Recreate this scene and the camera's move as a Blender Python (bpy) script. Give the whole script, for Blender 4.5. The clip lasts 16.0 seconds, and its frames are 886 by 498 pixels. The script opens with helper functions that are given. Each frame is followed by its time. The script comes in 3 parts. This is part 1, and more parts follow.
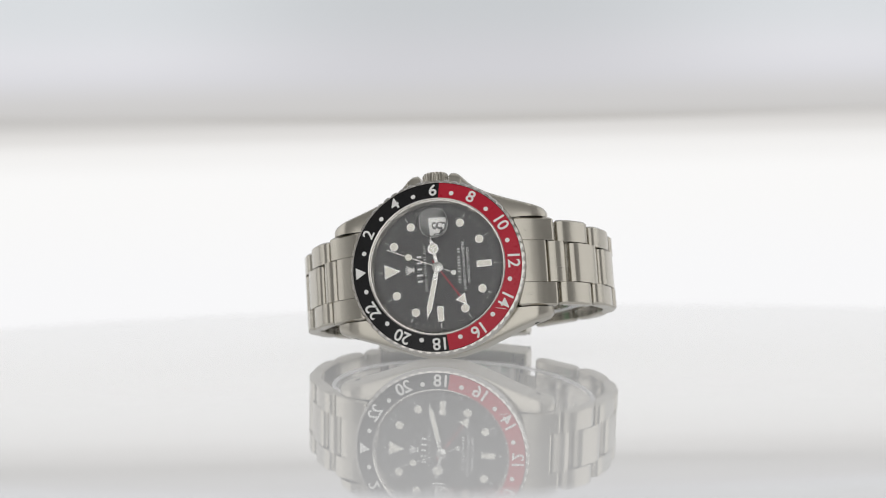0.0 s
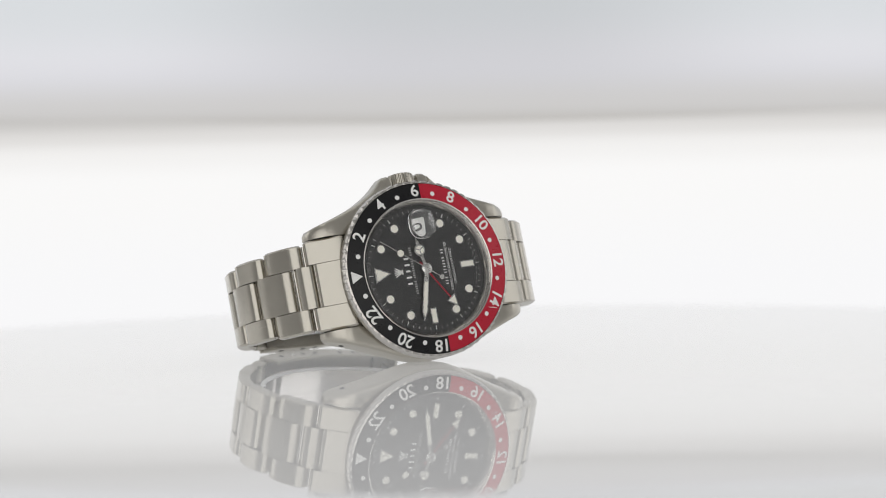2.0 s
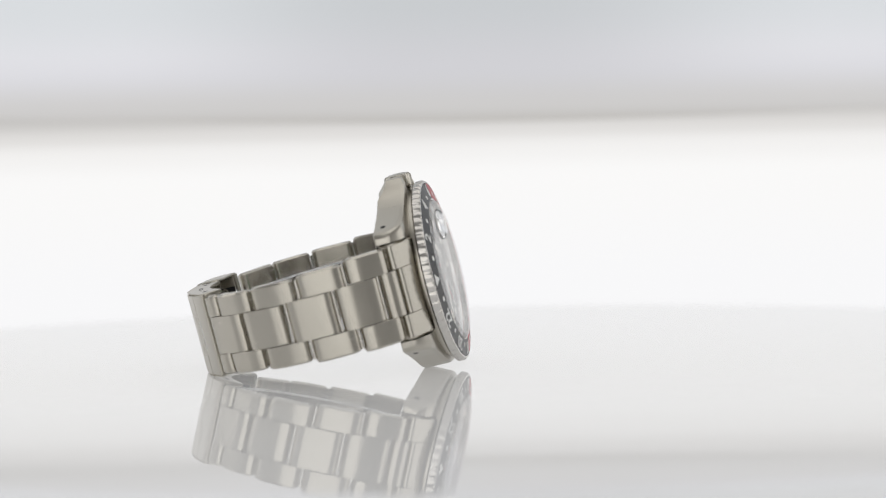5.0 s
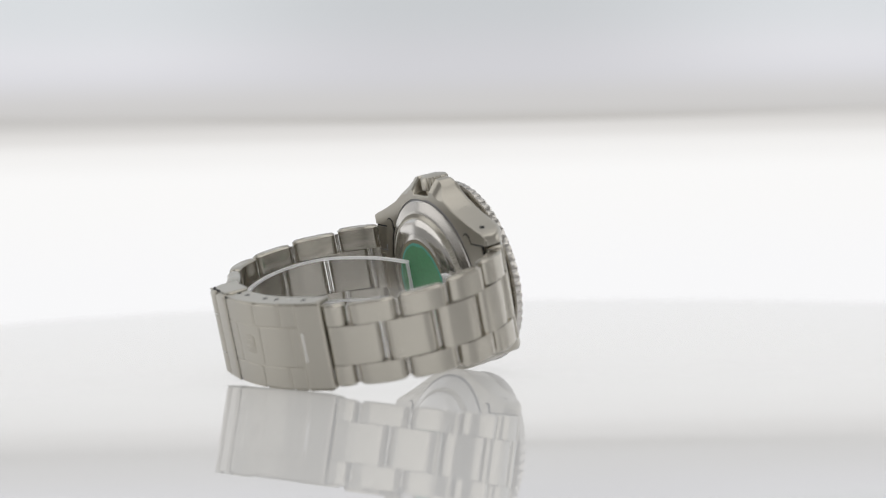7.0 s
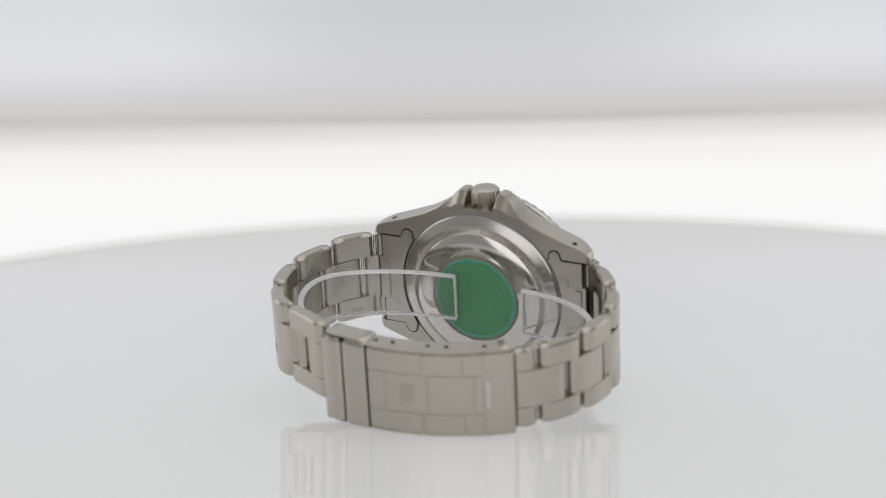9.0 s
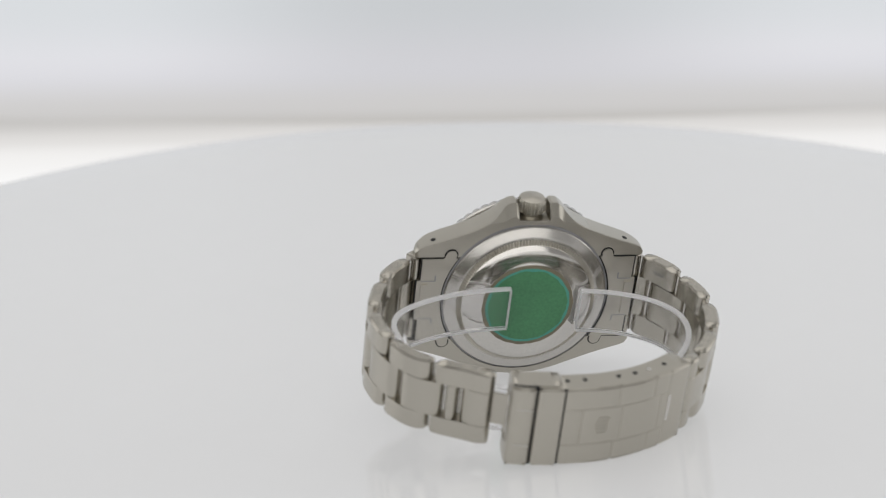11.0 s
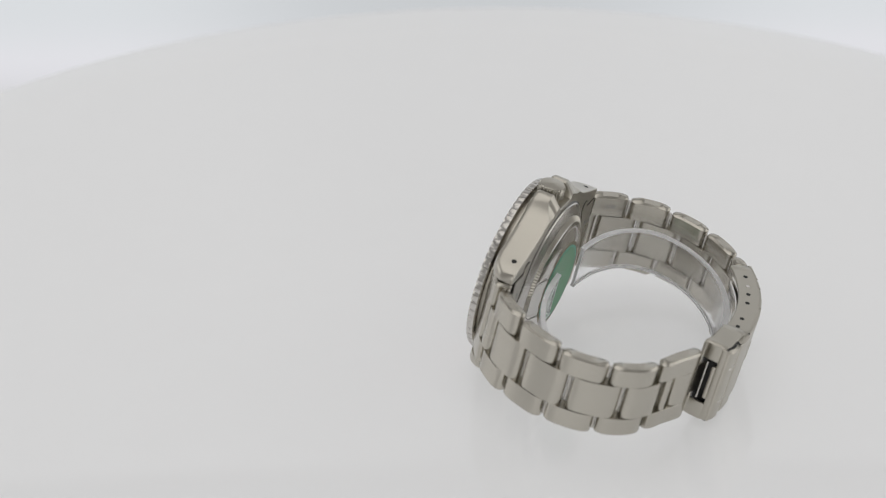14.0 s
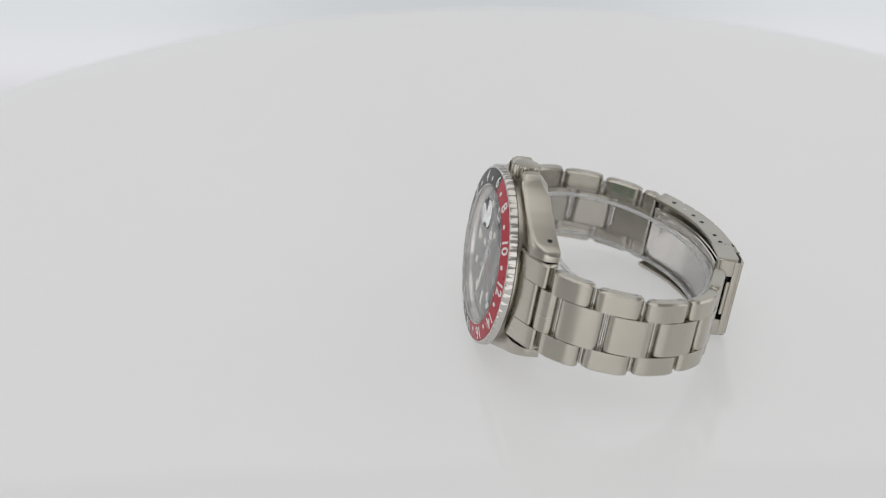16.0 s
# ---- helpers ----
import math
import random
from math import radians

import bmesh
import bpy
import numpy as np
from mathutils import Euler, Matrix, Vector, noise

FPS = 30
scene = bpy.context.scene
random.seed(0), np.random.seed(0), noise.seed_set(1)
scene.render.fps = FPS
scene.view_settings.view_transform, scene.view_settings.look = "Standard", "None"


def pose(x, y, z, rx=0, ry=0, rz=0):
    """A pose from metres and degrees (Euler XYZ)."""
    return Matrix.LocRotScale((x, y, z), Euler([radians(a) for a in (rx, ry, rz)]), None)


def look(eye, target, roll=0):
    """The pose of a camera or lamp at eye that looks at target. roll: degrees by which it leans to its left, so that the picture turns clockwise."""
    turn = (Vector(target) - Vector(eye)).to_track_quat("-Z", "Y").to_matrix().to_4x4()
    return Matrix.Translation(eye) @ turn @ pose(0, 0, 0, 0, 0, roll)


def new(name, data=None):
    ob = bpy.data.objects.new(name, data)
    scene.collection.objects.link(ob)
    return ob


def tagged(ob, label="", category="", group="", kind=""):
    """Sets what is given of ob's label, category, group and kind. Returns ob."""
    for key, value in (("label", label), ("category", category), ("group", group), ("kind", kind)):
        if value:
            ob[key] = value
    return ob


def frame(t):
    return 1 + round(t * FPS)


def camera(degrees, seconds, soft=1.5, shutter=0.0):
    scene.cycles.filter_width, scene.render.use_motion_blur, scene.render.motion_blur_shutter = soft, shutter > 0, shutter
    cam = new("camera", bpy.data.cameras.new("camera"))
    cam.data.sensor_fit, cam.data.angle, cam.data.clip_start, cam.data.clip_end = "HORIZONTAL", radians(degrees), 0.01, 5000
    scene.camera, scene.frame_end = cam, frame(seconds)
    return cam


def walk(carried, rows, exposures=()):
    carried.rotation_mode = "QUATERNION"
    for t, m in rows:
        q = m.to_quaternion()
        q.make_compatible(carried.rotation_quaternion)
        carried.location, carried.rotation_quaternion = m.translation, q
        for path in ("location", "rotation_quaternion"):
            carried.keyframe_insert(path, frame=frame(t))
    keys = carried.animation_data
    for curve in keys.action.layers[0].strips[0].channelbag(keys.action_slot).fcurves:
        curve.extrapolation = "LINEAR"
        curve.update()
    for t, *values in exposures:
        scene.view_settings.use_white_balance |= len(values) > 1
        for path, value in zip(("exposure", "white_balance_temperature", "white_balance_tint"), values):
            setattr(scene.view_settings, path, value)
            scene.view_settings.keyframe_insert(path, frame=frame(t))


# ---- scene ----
# ---- camera on its swing arm, and the turntable's turn ----
PIVOT_Z = 0.0073          # height of the arm's hinge line over the table
ARM = 0.4203              # hinge to lens
PAN, TILT, LEAN = 0.848, -2.398, -1.158
LIFT = [(0, 4.38), (6.4, 4.38), (7, 4.94), (7.5, 6.75), (8, 8.99), (8.5, 11.12), (9, 13.2), (9.2, 13.98), (11.3, 23.2),
        (11.5, 24.1), (12, 26.3), (12.5, 28.56), (13, 30.71), (13.5, 32.4), (14, 32.92), (16, 32.85)]
TURN = [(0, 0), (1, 18.25), (2, 36.55), (3, 54.92), (3.7, 67.8), (5.8, 106.7), (6.5, 119.47), (7, 128.42), (7.5, 137.4), (8, 146.2),
        (8.5, 155.05), (9, 163.86), (9.2, 167.4), (11.3, 205.86), (12, 218.5), (13, 236.38), (14, 254.1), (15, 271.6), (16, 289.1)]
END = 16.0


def between(rows, t):
    return float(np.interp(t, [r[0] for r in rows], [r[1] for r in rows]))


def arm_pose(t):
    """Frame of the swing arm at t: x right, y up, z back towards the lens, at the hinge."""
    return Matrix.Translation((0, 0, PIVOT_Z)) @ Matrix.Rotation(radians(90 - between(LIFT, t)), 4, "X")


def lens_pose():
    flip = Matrix.Diagonal((1, -1, -1, 1))
    aim = (Matrix.Rotation(radians(LEAN), 4, "Z") @ Matrix.Rotation(radians(TILT), 4, "X") @ Matrix.Rotation(radians(PAN), 4, "Y")).inverted()
    return Matrix.Translation((0, 0, ARM)) @ flip @ aim @ flip


LENS = lens_pose()
cam = camera(25.948, END, soft=1.0)
cam.data.dof.use_dof = True
cam.data.dof.focus_distance = 0.419
cam.data.dof.aperture_fstop = 15
walk(cam, [(t, arm_pose(t) @ LENS) for t in (0, 3.2, 6.2, 6.6, 7, 7.5, 8, 8.5, 9, 9.75, 10.5, 11.3, 12, 12.5, 13, 13.4, 13.8, 14.2, 15, 16)])

# ---- light ----
world = bpy.data.worlds.new("studio_world")
scene.world = world
world.use_nodes = True
world.node_tree.nodes["Background"].inputs[0].default_value = (1, 1, 1, 1)
world.node_tree.nodes["Background"].inputs[1].default_value = 0.35


def softbox(name, eye, target, wide, high, watts, tint=(1, 1, 1)):
    lamp = bpy.data.lights.new(name, "AREA")
    lamp.shape, lamp.size, lamp.size_y, lamp.energy, lamp.color = "RECTANGLE", wide, high, watts, tint
    ob = new(name, lamp)
    ob.matrix_world = look(eye, target)
    return ob


softbox("overhead_softbox", (0, 0.1, 0.95), (0, 0, 0), 1.0, 1.0, 2.2, (1, 0.98, 0.96))
# Unseen fill lamps at the sides and front, added to brighten the steel.
softbox("left_fill", (-1.0, 0.2, 0.4), (0, 0, 0.02), 0.8, 0.7, 1.4, (1, 0.99, 0.98))
softbox("right_fill", (1.0, 0.2, 0.4), (0, 0, 0.02), 0.8, 0.7, 1.4, (1, 0.99, 0.98))
softbox("front_fill", (0, -1.15, 0.25), (0, 0, 0.02), 1.7, 0.9, 4.5, (1, 0.99, 0.97))
scene.view_settings.exposure = 0.0


# ---- materials ----
def nodes_of(name):
    m = bpy.data.materials.new(name)
    m.use_nodes = True
    return m, m.node_tree.nodes, m.node_tree.links, m.node_tree.nodes["Principled BSDF"]


def surface(name, colour, rough=0.5, metal=0.0, grain=(1, 1, 1), scale=400.0, vary=0.08, bump=0.0, rough_vary=0.06, spec=0.5, coat=0.0, brushed=None):
    """A painted, plated or brushed surface: two noises vary its tone and gloss, the finer one raises it."""
    m, n, l, p = nodes_of(name)
    tc, mp = n.new("ShaderNodeTexCoord"), n.new("ShaderNodeMapping")
    mp.inputs["Scale"].default_value = grain
    l.new(tc.outputs["Object"], mp.inputs["Vector"])
    fine, wide = n.new("ShaderNodeTexNoise"), n.new("ShaderNodeTexNoise")
    fine.inputs["Scale"].default_value, fine.inputs["Detail"].default_value = scale * 10, 3
    wide.inputs["Scale"].default_value, wide.inputs["Detail"].default_value = scale * 0.5, 3
    l.new(mp.outputs["Vector"], fine.inputs["Vector"])
    l.new(tc.outputs["Object"], wide.inputs["Vector"])
    mix = n.new("ShaderNodeMath")
    mix.operation = "ADD"
    l.new(fine.outputs["Fac"], mix.inputs[0])
    l.new(wide.outputs["Fac"], mix.inputs[1])
    tone = n.new("ShaderNodeMapRange")
    tone.inputs["From Min"].default_value, tone.inputs["From Max"].default_value = 0.6, 1.4
    tone.inputs["To Min"].default_value, tone.inputs["To Max"].default_value = 1 - vary, 1 + vary
    l.new(mix.outputs[0], tone.inputs["Value"])
    tint = n.new("ShaderNodeVectorMath")
    tint.operation = "SCALE"
    tint.inputs[0].default_value = colour
    l.new(tone.outputs["Result"], tint.inputs["Scale"])
    l.new(tint.outputs["Vector"], p.inputs["Base Color"])
    gloss = n.new("ShaderNodeMapRange")
    gloss.inputs["From Min"].default_value, gloss.inputs["From Max"].default_value = 0.6, 1.4
    gloss.inputs["To Min"].default_value, gloss.inputs["To Max"].default_value = max(0.02, rough - rough_vary), rough + rough_vary
    l.new(mix.outputs[0], gloss.inputs["Value"])
    l.new(gloss.outputs["Result"], p.inputs["Roughness"])
    p.inputs["Metallic"].default_value = metal
    p.inputs["Specular IOR Level"].default_value = spec
    p.inputs["Coat Weight"].default_value = coat
    if brushed:
        axis, amount = brushed
        tan = n.new("ShaderNodeTangent")
        tan.direction_type, tan.axis = "RADIAL", axis
        l.new(tan.outputs["Tangent"], p.inputs["Tangent"])
        p.inputs["Anisotropic"].default_value = amount
        p.inputs["Anisotropic Rotation"].default_value = 0.25
    if bump:
        b = n.new("ShaderNodeBump")
        b.inputs["Strength"].default_value, b.inputs["Distance"].default_value = bump, 0.00004
        l.new(fine.outputs["Fac"], b.inputs["Height"])
        l.new(b.outputs["Normal"], p.inputs["Normal"])
    return m


def clear(name, colour, rough, ior):
    m, n, l, p = nodes_of(name)
    p.inputs["Base Color"].default_value = (*colour, 1)
    p.inputs["Roughness"].default_value = rough
    p.inputs["IOR"].default_value = ior
    p.inputs["Transmission Weight"].default_value = 1
    return m


STEEL = (0.505, 0.48, 0.425)
BRUSHED = surface("brushed_steel", STEEL, 0.25, 1, (1, 0.04, 0.04), 420, 0.012, 0.03, 0.03, brushed=("X", 0.65))
BRUSHED_ALONG = surface("brushed_clasp_steel", STEEL, 0.33, 1, (1, 0.04, 0.04), 420, 0.012, 0.03, 0.015, brushed=("X", 0.6))
TURNED = surface("turned_steel", (0.6, 0.58, 0.55), 0.22, 1, (1, 1, 1), 300, 0.02, 0, 0.03, brushed=("Z", 0.6))
POLISHED = surface("polished_steel", (0.66, 0.64, 0.61), 0.13, 1, (1, 1, 1), 150, 0.05, 0, 0.05)
SATIN = surface("satin_steel", STEEL, 0.29, 1, (1, 0.05, 0.05), 300, 0.015, 0.0, 0.02)
CHROME = surface("white_metal", (0.64, 0.64, 0.62), 0.26, 1, (1, 1, 1), 300, 0.03)
BLACK_INSERT = surface("black_aluminium", (0.009, 0.009, 0.010), 0.3, 0, (1, 1, 1), 300, 0.2, 0.05, spec=0.3)
RED_INSERT = surface("red_aluminium", (0.46, 0.014, 0.035), 0.3, 0, (1, 1, 1), 300, 0.12, 0.05, spec=0.35)
WHITE_PRINT = surface("white_print", (0.82, 0.82, 0.80), 0.5, 0, (1, 1, 1), 300, 0.04)
GREY_PRINT = surface("grey_print", (0.85, 0.85, 0.84), 0.5, 0, (1, 1, 1), 300, 0.04)
DIM_PRINT = surface("dim_print", (0.45, 0.45, 0.44), 0.5, 0, (1, 1, 1), 300, 0.04)
LUME = surface("cream_lume", (0.90, 0.88, 0.79), 0.6, 0, (1, 1, 1), 500, 0.07, 0.1)
DIAL_BLACK = surface("black_dial_lacquer", (0.042, 0.042, 0.043), 0.35, 0, (1, 1, 1), 300, 0.1)
RED_HAND = surface("red_lacquer", (0.5, 0.02, 0.04), 0.35, 0, (1, 1, 1), 300, 0.05)
# Black colour drawn as the shade of holes and gaps; also joints and print.
DARK = surface("dark_recess", (0.012, 0.012, 0.012), 0.6, 0, (1, 1, 1), 300, 0.1)
STICKER = surface("green_sticker", (0.07, 0.25, 0.115), 0.38, 0, (1, 1, 1), 160, 0.22, 0.1)
STICKER_RIM = surface("turquoise_sticker_edge", (0.08, 0.36, 0.28), 0.4, 0, (1, 1, 1), 160, 0.12)
GLUE = surface("brown_glue_residue", (0.22, 0.19, 0.13), 0.6, 0, (1, 1, 1), 300, 0.3, 0.2)
CRYSTAL = clear("clear_crystal", (1, 1, 1), 0.0, 1.76)


def sheet_glass(name, base):
    """Thin clear glass: see-through, with a mirror gloss that grows towards grazing."""
    m, n, l, p = nodes_of(name)
    see, gloss, mix, edge = n.new("ShaderNodeBsdfTransparent"), n.new("ShaderNodeBsdfGlossy"), n.new("ShaderNodeMixShader"), n.new("ShaderNodeLayerWeight")
    gloss.inputs["Roughness"].default_value = 0.02
    power, add = n.new("ShaderNodeMath"), n.new("ShaderNodeMath")
    power.operation, add.operation = "POWER", "MULTIPLY_ADD"
    power.inputs[1].default_value = 4.5
    add.inputs[1].default_value, add.inputs[2].default_value = 0.9, base
    l.new(edge.outputs["Facing"], power.inputs[0])
    l.new(power.outputs[0], add.inputs[0])
    l.new(add.outputs[0], mix.inputs["Fac"])
    l.new(see.outputs["BSDF"], mix.inputs[1])
    l.new(gloss.outputs["BSDF"], mix.inputs[2])
    l.new(mix.outputs["Shader"], n["Material Output"].inputs["Surface"])
    return m


SHEET = sheet_glass("thin_crystal", 0.024)
FILM = clear("clear_plastic", (0.97, 0.97, 0.98), 0.12, 1.3)
FILM_EDGE = clear("frosted_plastic_edge", (0.95, 0.95, 0.96), 0.5, 1.35)
FILM_EDGE.node_tree.nodes["Principled BSDF"].inputs["Transmission Weight"].default_value = 0.55
# Even glow added to the acrylic to lift shadows; no lamp lies beneath.
TABLE = surface("self_lit_white_acrylic", (0.408, 0.41, 0.418), 0.5, 0, (1, 1, 1), 8, 0.012, 0, 0.012, spec=0.0, coat=1.0)
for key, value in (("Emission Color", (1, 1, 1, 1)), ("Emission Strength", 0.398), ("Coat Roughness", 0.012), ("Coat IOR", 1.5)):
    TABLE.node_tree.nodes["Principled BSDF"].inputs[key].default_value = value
# Unseen enclosing walls; their even glow is added as fill light.
WALL = surface("added_wall_glow", (0.5, 0.5, 0.5), 0.9, 0, (1, 1, 1), 3, 0.04)
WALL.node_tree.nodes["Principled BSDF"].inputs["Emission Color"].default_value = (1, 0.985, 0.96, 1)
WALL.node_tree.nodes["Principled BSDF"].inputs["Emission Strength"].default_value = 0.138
FLOOR = surface("grey_studio_floor", (0.16, 0.16, 0.16), 0.7, 0, (1, 1, 1), 3, 0.06)
GREY_COAT = surface("grey_powder_coat", (0.3, 0.3, 0.31), 0.5, 0, (1, 1, 1), 60, 0.06)

# ---- mesh helpers; lengths of the watch are in millimetres ----
MM = 0.001


def finish(name, bm, material, parent=None, label="", smooth=40.0, scale=MM):
    bmesh.ops.recalc_face_normals(bm, faces=bm.faces)
    bmesh.ops.scale(bm, vec=(scale, scale, scale), verts=bm.verts)
    me = bpy.data.meshes.new(name)
    bm.to_mesh(me)
    bm.free()
    me.materials.append(material)
    if smooth:
        me.shade_smooth()
        me.set_sharp_from_angle(angle=radians(smooth))
    ob = new(name, me)
    ob.parent = parent
    return tagged(ob, label)


part = finish


def revolve(bm, profile, steps=96, wobble=None, m=None):
    """Turn (r, z) points about z; wobble(k, i, r) may change a radius. Closed when the first point comes again at the end."""
    rings = []
    for k in range(steps):
        a = 2 * math.pi * k / steps
        ring = []
        for i, (r, z) in enumerate(profile):
            q = wobble(k, i, r) if wobble else r
            v = Vector((q * math.sin(a), q * math.cos(a), z))
            ring.append(bm.verts.new(m @ v if m else v))
        rings.append(ring)
    for k in range(steps):
        a, b = rings[k], rings[(k + 1) % steps]
        for i in range(len(profile) - 1):
            bm.faces.new((a[i], a[i + 1], b[i + 1], b[i]))
    if profile[0][0] > 1e-6 and profile[0] != profile[-1]:
        bm.faces.new([r[0] for r in rings])
    if profile[-1][0] > 1e-6 and profile[0] != profile[-1]:
        bm.faces.new([r[-1] for r in rings])
    return bm


def loft(bm, rings, caps=True):
    """Skin closed rings of equal length."""
    vs = [[bm.verts.new(v) for v in ring] for ring in rings]
    n = len(vs[0])
    for a, b in zip(vs, vs[1:]):
        for i in range(n):
            bm.faces.new((a[i], a[(i + 1) % n], b[(i + 1) % n], b[i]))
    if caps:
        bm.faces.new(vs[0])
        bm.faces.new(vs[-1])
    return bm


def slab(bm, outline, z0, z1, bevel=0.0, m=None):
    """A flat plate from a 2D outline between two heights, its upper edge bevelled."""
    c = Vector((sum(p[0] for p in outline) / len(outline), sum(p[1] for p in outline) / len(outline)))
    rings = [[Vector((x, y, z0)) for x, y in outline], [Vector((x, y, z1 - bevel)) for x, y in outline]]
    if bevel:
        ring = []
        for x, y in outline:
            d = Vector((x, y)) - c
            d = d * max(0.0, 1 - bevel / max(d.length, 1e-6))
            ring.append(Vector((c.x + d.x, c.y + d.y, z1)))
        rings.append(ring)
    if m:
        rings = [[m @ v for v in r] for r in rings]
    return loft(bm, rings)


def disc_outline(r, n=24, x=0.0, y=0.0):
    return [(x + r * math.cos(2 * math.pi * i / n), y + r * math.sin(2 * math.pi * i / n)) for i in range(n)]


def box_outline(x0, x1, y0, y1):
    return [(x0, y0), (x1, y0), (x1, y1), (x0, y1)]


def clock(angle, r=0.0, z=0.0):
    """A place on the dial: clockwise from twelve, with its own y pointing outward."""
    return Matrix.Rotation(radians(-angle), 4, "Z") @ Matrix.Translation((0, r, z))


def lettering(name, words, size, depth, m, material, parent, label="", spacing=1.0, bold=0.0):
    curve = bpy.data.curves.new(name, "FONT")
    curve.body, curve.size, curve.extrude = words, size, depth
    curve.offset = bold
    curve.align_x, curve.align_y, curve.space_character, curve.resolution_u = "CENTER", "CENTER", spacing, 4
    ob = bpy.data.objects.new(name, curve)
    scene.collection.objects.link(ob)
    me = bpy.data.meshes.new_from_object(ob.evaluated_get(bpy.context.evaluated_depsgraph_get()))
    bpy.data.objects.remove(ob)
    bpy.data.curves.remove(curve)
    me.transform(Matrix.Diagonal((MM, MM, MM, 1)) @ m)
    me.materials.clear()
    me.materials.append(material)
    me.name = name
    out = new(name, me)
    out.parent = parent
    return tagged(out, label)


# ---- the studio ----
def room():
    def plate(name, x0, x1, y0, y1, z0, z1):
        bm = bmesh.new()
        slab(bm, box_outline(x0, x1, y0, y1), z0, z1)
        tagged(finish(name, bm, FLOOR if name == "floor" else WALL, scale=1.0, smooth=0), "plain unseen added studio " + name.split("_")[0], name.split("_")[0], kind="structure")
    a, lo, hi, w = 1.6, -0.95, 1.4, 0.05
    plate("floor", -a, a, -a, a, lo - w, lo)
    plate("ceiling", -a, a, -a, a, hi, hi + w)
    plate("wall_north", -a, a, a, a + w, lo, hi)
    plate("wall_south", -a, a, -a - w, -a, lo, hi)
    plate("wall_east", a, a + w, -a, a, lo, hi)
    plate("wall_west", -a - w, -a, -a, a, lo, hi)


BACK = 0.28               # hinge to backdrop


def backdrop_material(name, ramp, side):
    """Cloth with its lighting painted into emission: tone along its height (metres of object z), a little lighter to
    the sides.
    """
    m, n, l, p = nodes_of(name)
    tc, sep = n.new("ShaderNodeTexCoord"), n.new("ShaderNodeSeparateXYZ")
    l.new(tc.outputs["Object"], sep.inputs["Vector"])
    lo, hi = ramp[0][0], ramp[-1][0]
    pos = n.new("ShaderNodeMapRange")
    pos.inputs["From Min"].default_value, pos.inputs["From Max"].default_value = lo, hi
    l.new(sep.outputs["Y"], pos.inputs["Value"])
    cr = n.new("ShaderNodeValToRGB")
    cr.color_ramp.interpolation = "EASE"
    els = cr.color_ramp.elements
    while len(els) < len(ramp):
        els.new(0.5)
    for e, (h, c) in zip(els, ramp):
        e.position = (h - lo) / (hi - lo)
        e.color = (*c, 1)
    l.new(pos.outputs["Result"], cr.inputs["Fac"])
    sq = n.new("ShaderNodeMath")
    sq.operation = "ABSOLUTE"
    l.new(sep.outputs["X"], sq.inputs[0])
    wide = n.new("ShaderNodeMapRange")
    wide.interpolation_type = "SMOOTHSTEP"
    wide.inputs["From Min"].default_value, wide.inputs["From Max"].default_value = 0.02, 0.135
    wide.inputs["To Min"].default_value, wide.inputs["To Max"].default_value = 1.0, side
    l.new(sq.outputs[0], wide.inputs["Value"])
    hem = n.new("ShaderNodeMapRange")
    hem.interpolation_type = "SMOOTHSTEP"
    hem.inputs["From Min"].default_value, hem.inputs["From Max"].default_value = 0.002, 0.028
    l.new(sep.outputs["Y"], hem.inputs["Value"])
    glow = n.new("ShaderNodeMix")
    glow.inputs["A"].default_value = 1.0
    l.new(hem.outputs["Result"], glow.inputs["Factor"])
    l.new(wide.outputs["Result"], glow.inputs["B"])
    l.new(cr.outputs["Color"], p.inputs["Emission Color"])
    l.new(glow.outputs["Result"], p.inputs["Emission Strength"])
    p.inputs["Base Color"].default_value = (0.05, 0.05, 0.05, 1)
    p.inputs["Roughness"].default_value = 0.9
    return m


def backdrop():
    """Two hung panels on the arm opposite the lens: a bright one below, a grey one above that overlaps it."""
    holder = new("backdrop")
    tagged(holder, "white lower panel and grey upper panel of cloth with painted-in glow", "backdrop", kind="structure")
    # Light fall-off painted into both panels' emission, darkest where they overlap.
    low = backdrop_material("white_backdrop_painted_glow", [(-0.6, (0.7, 0.7, 0.7)), (-0.034, (0.88, 0.88, 0.89)), (0.013, (0.91, 0.91, 0.92)), (0.056, (0.92, 0.915, 0.91)), (0.0665, (0.86, 0.85, 0.84)), (0.0725, (0.71, 0.695, 0.68)), (0.079, (0.53, 0.518, 0.505))], 1.0)
    high = backdrop_material("grey_backdrop_painted_glow", [(0.0, (0.50, 0.485, 0.465)), (0.0055, (0.58, 0.57, 0.565)), (0.0195, (0.60, 0.60, 0.63)), (0.044, (0.55, 0.57, 0.59)), (0.4, (0.5, 0.5, 0.5))], 1.2)

    def panel(name, y0, y1, z, material, bow, label):
        bm = bmesh.new()
        rows = []
        for i in range(25):
            x = -0.45 + 0.9 * i / 24
            rows.append([bm.verts.new((x, y + bow * x * x, z + dz)) for y, dz in ((y0, 0), (y1, 0), (y1, -0.004), (y0, -0.004))])
        for a, b in zip(rows, rows[1:]):
            for j in range(4):
                bm.faces.new((a[j], a[(j + 1) % 4], b[(j + 1) % 4], b[j]))
        return part(name, bm, material, holder, label, scale=1.0)
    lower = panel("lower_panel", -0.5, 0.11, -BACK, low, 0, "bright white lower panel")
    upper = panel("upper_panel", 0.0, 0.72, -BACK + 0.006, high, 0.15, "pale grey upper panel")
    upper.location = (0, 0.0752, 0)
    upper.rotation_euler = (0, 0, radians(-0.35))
    return holder


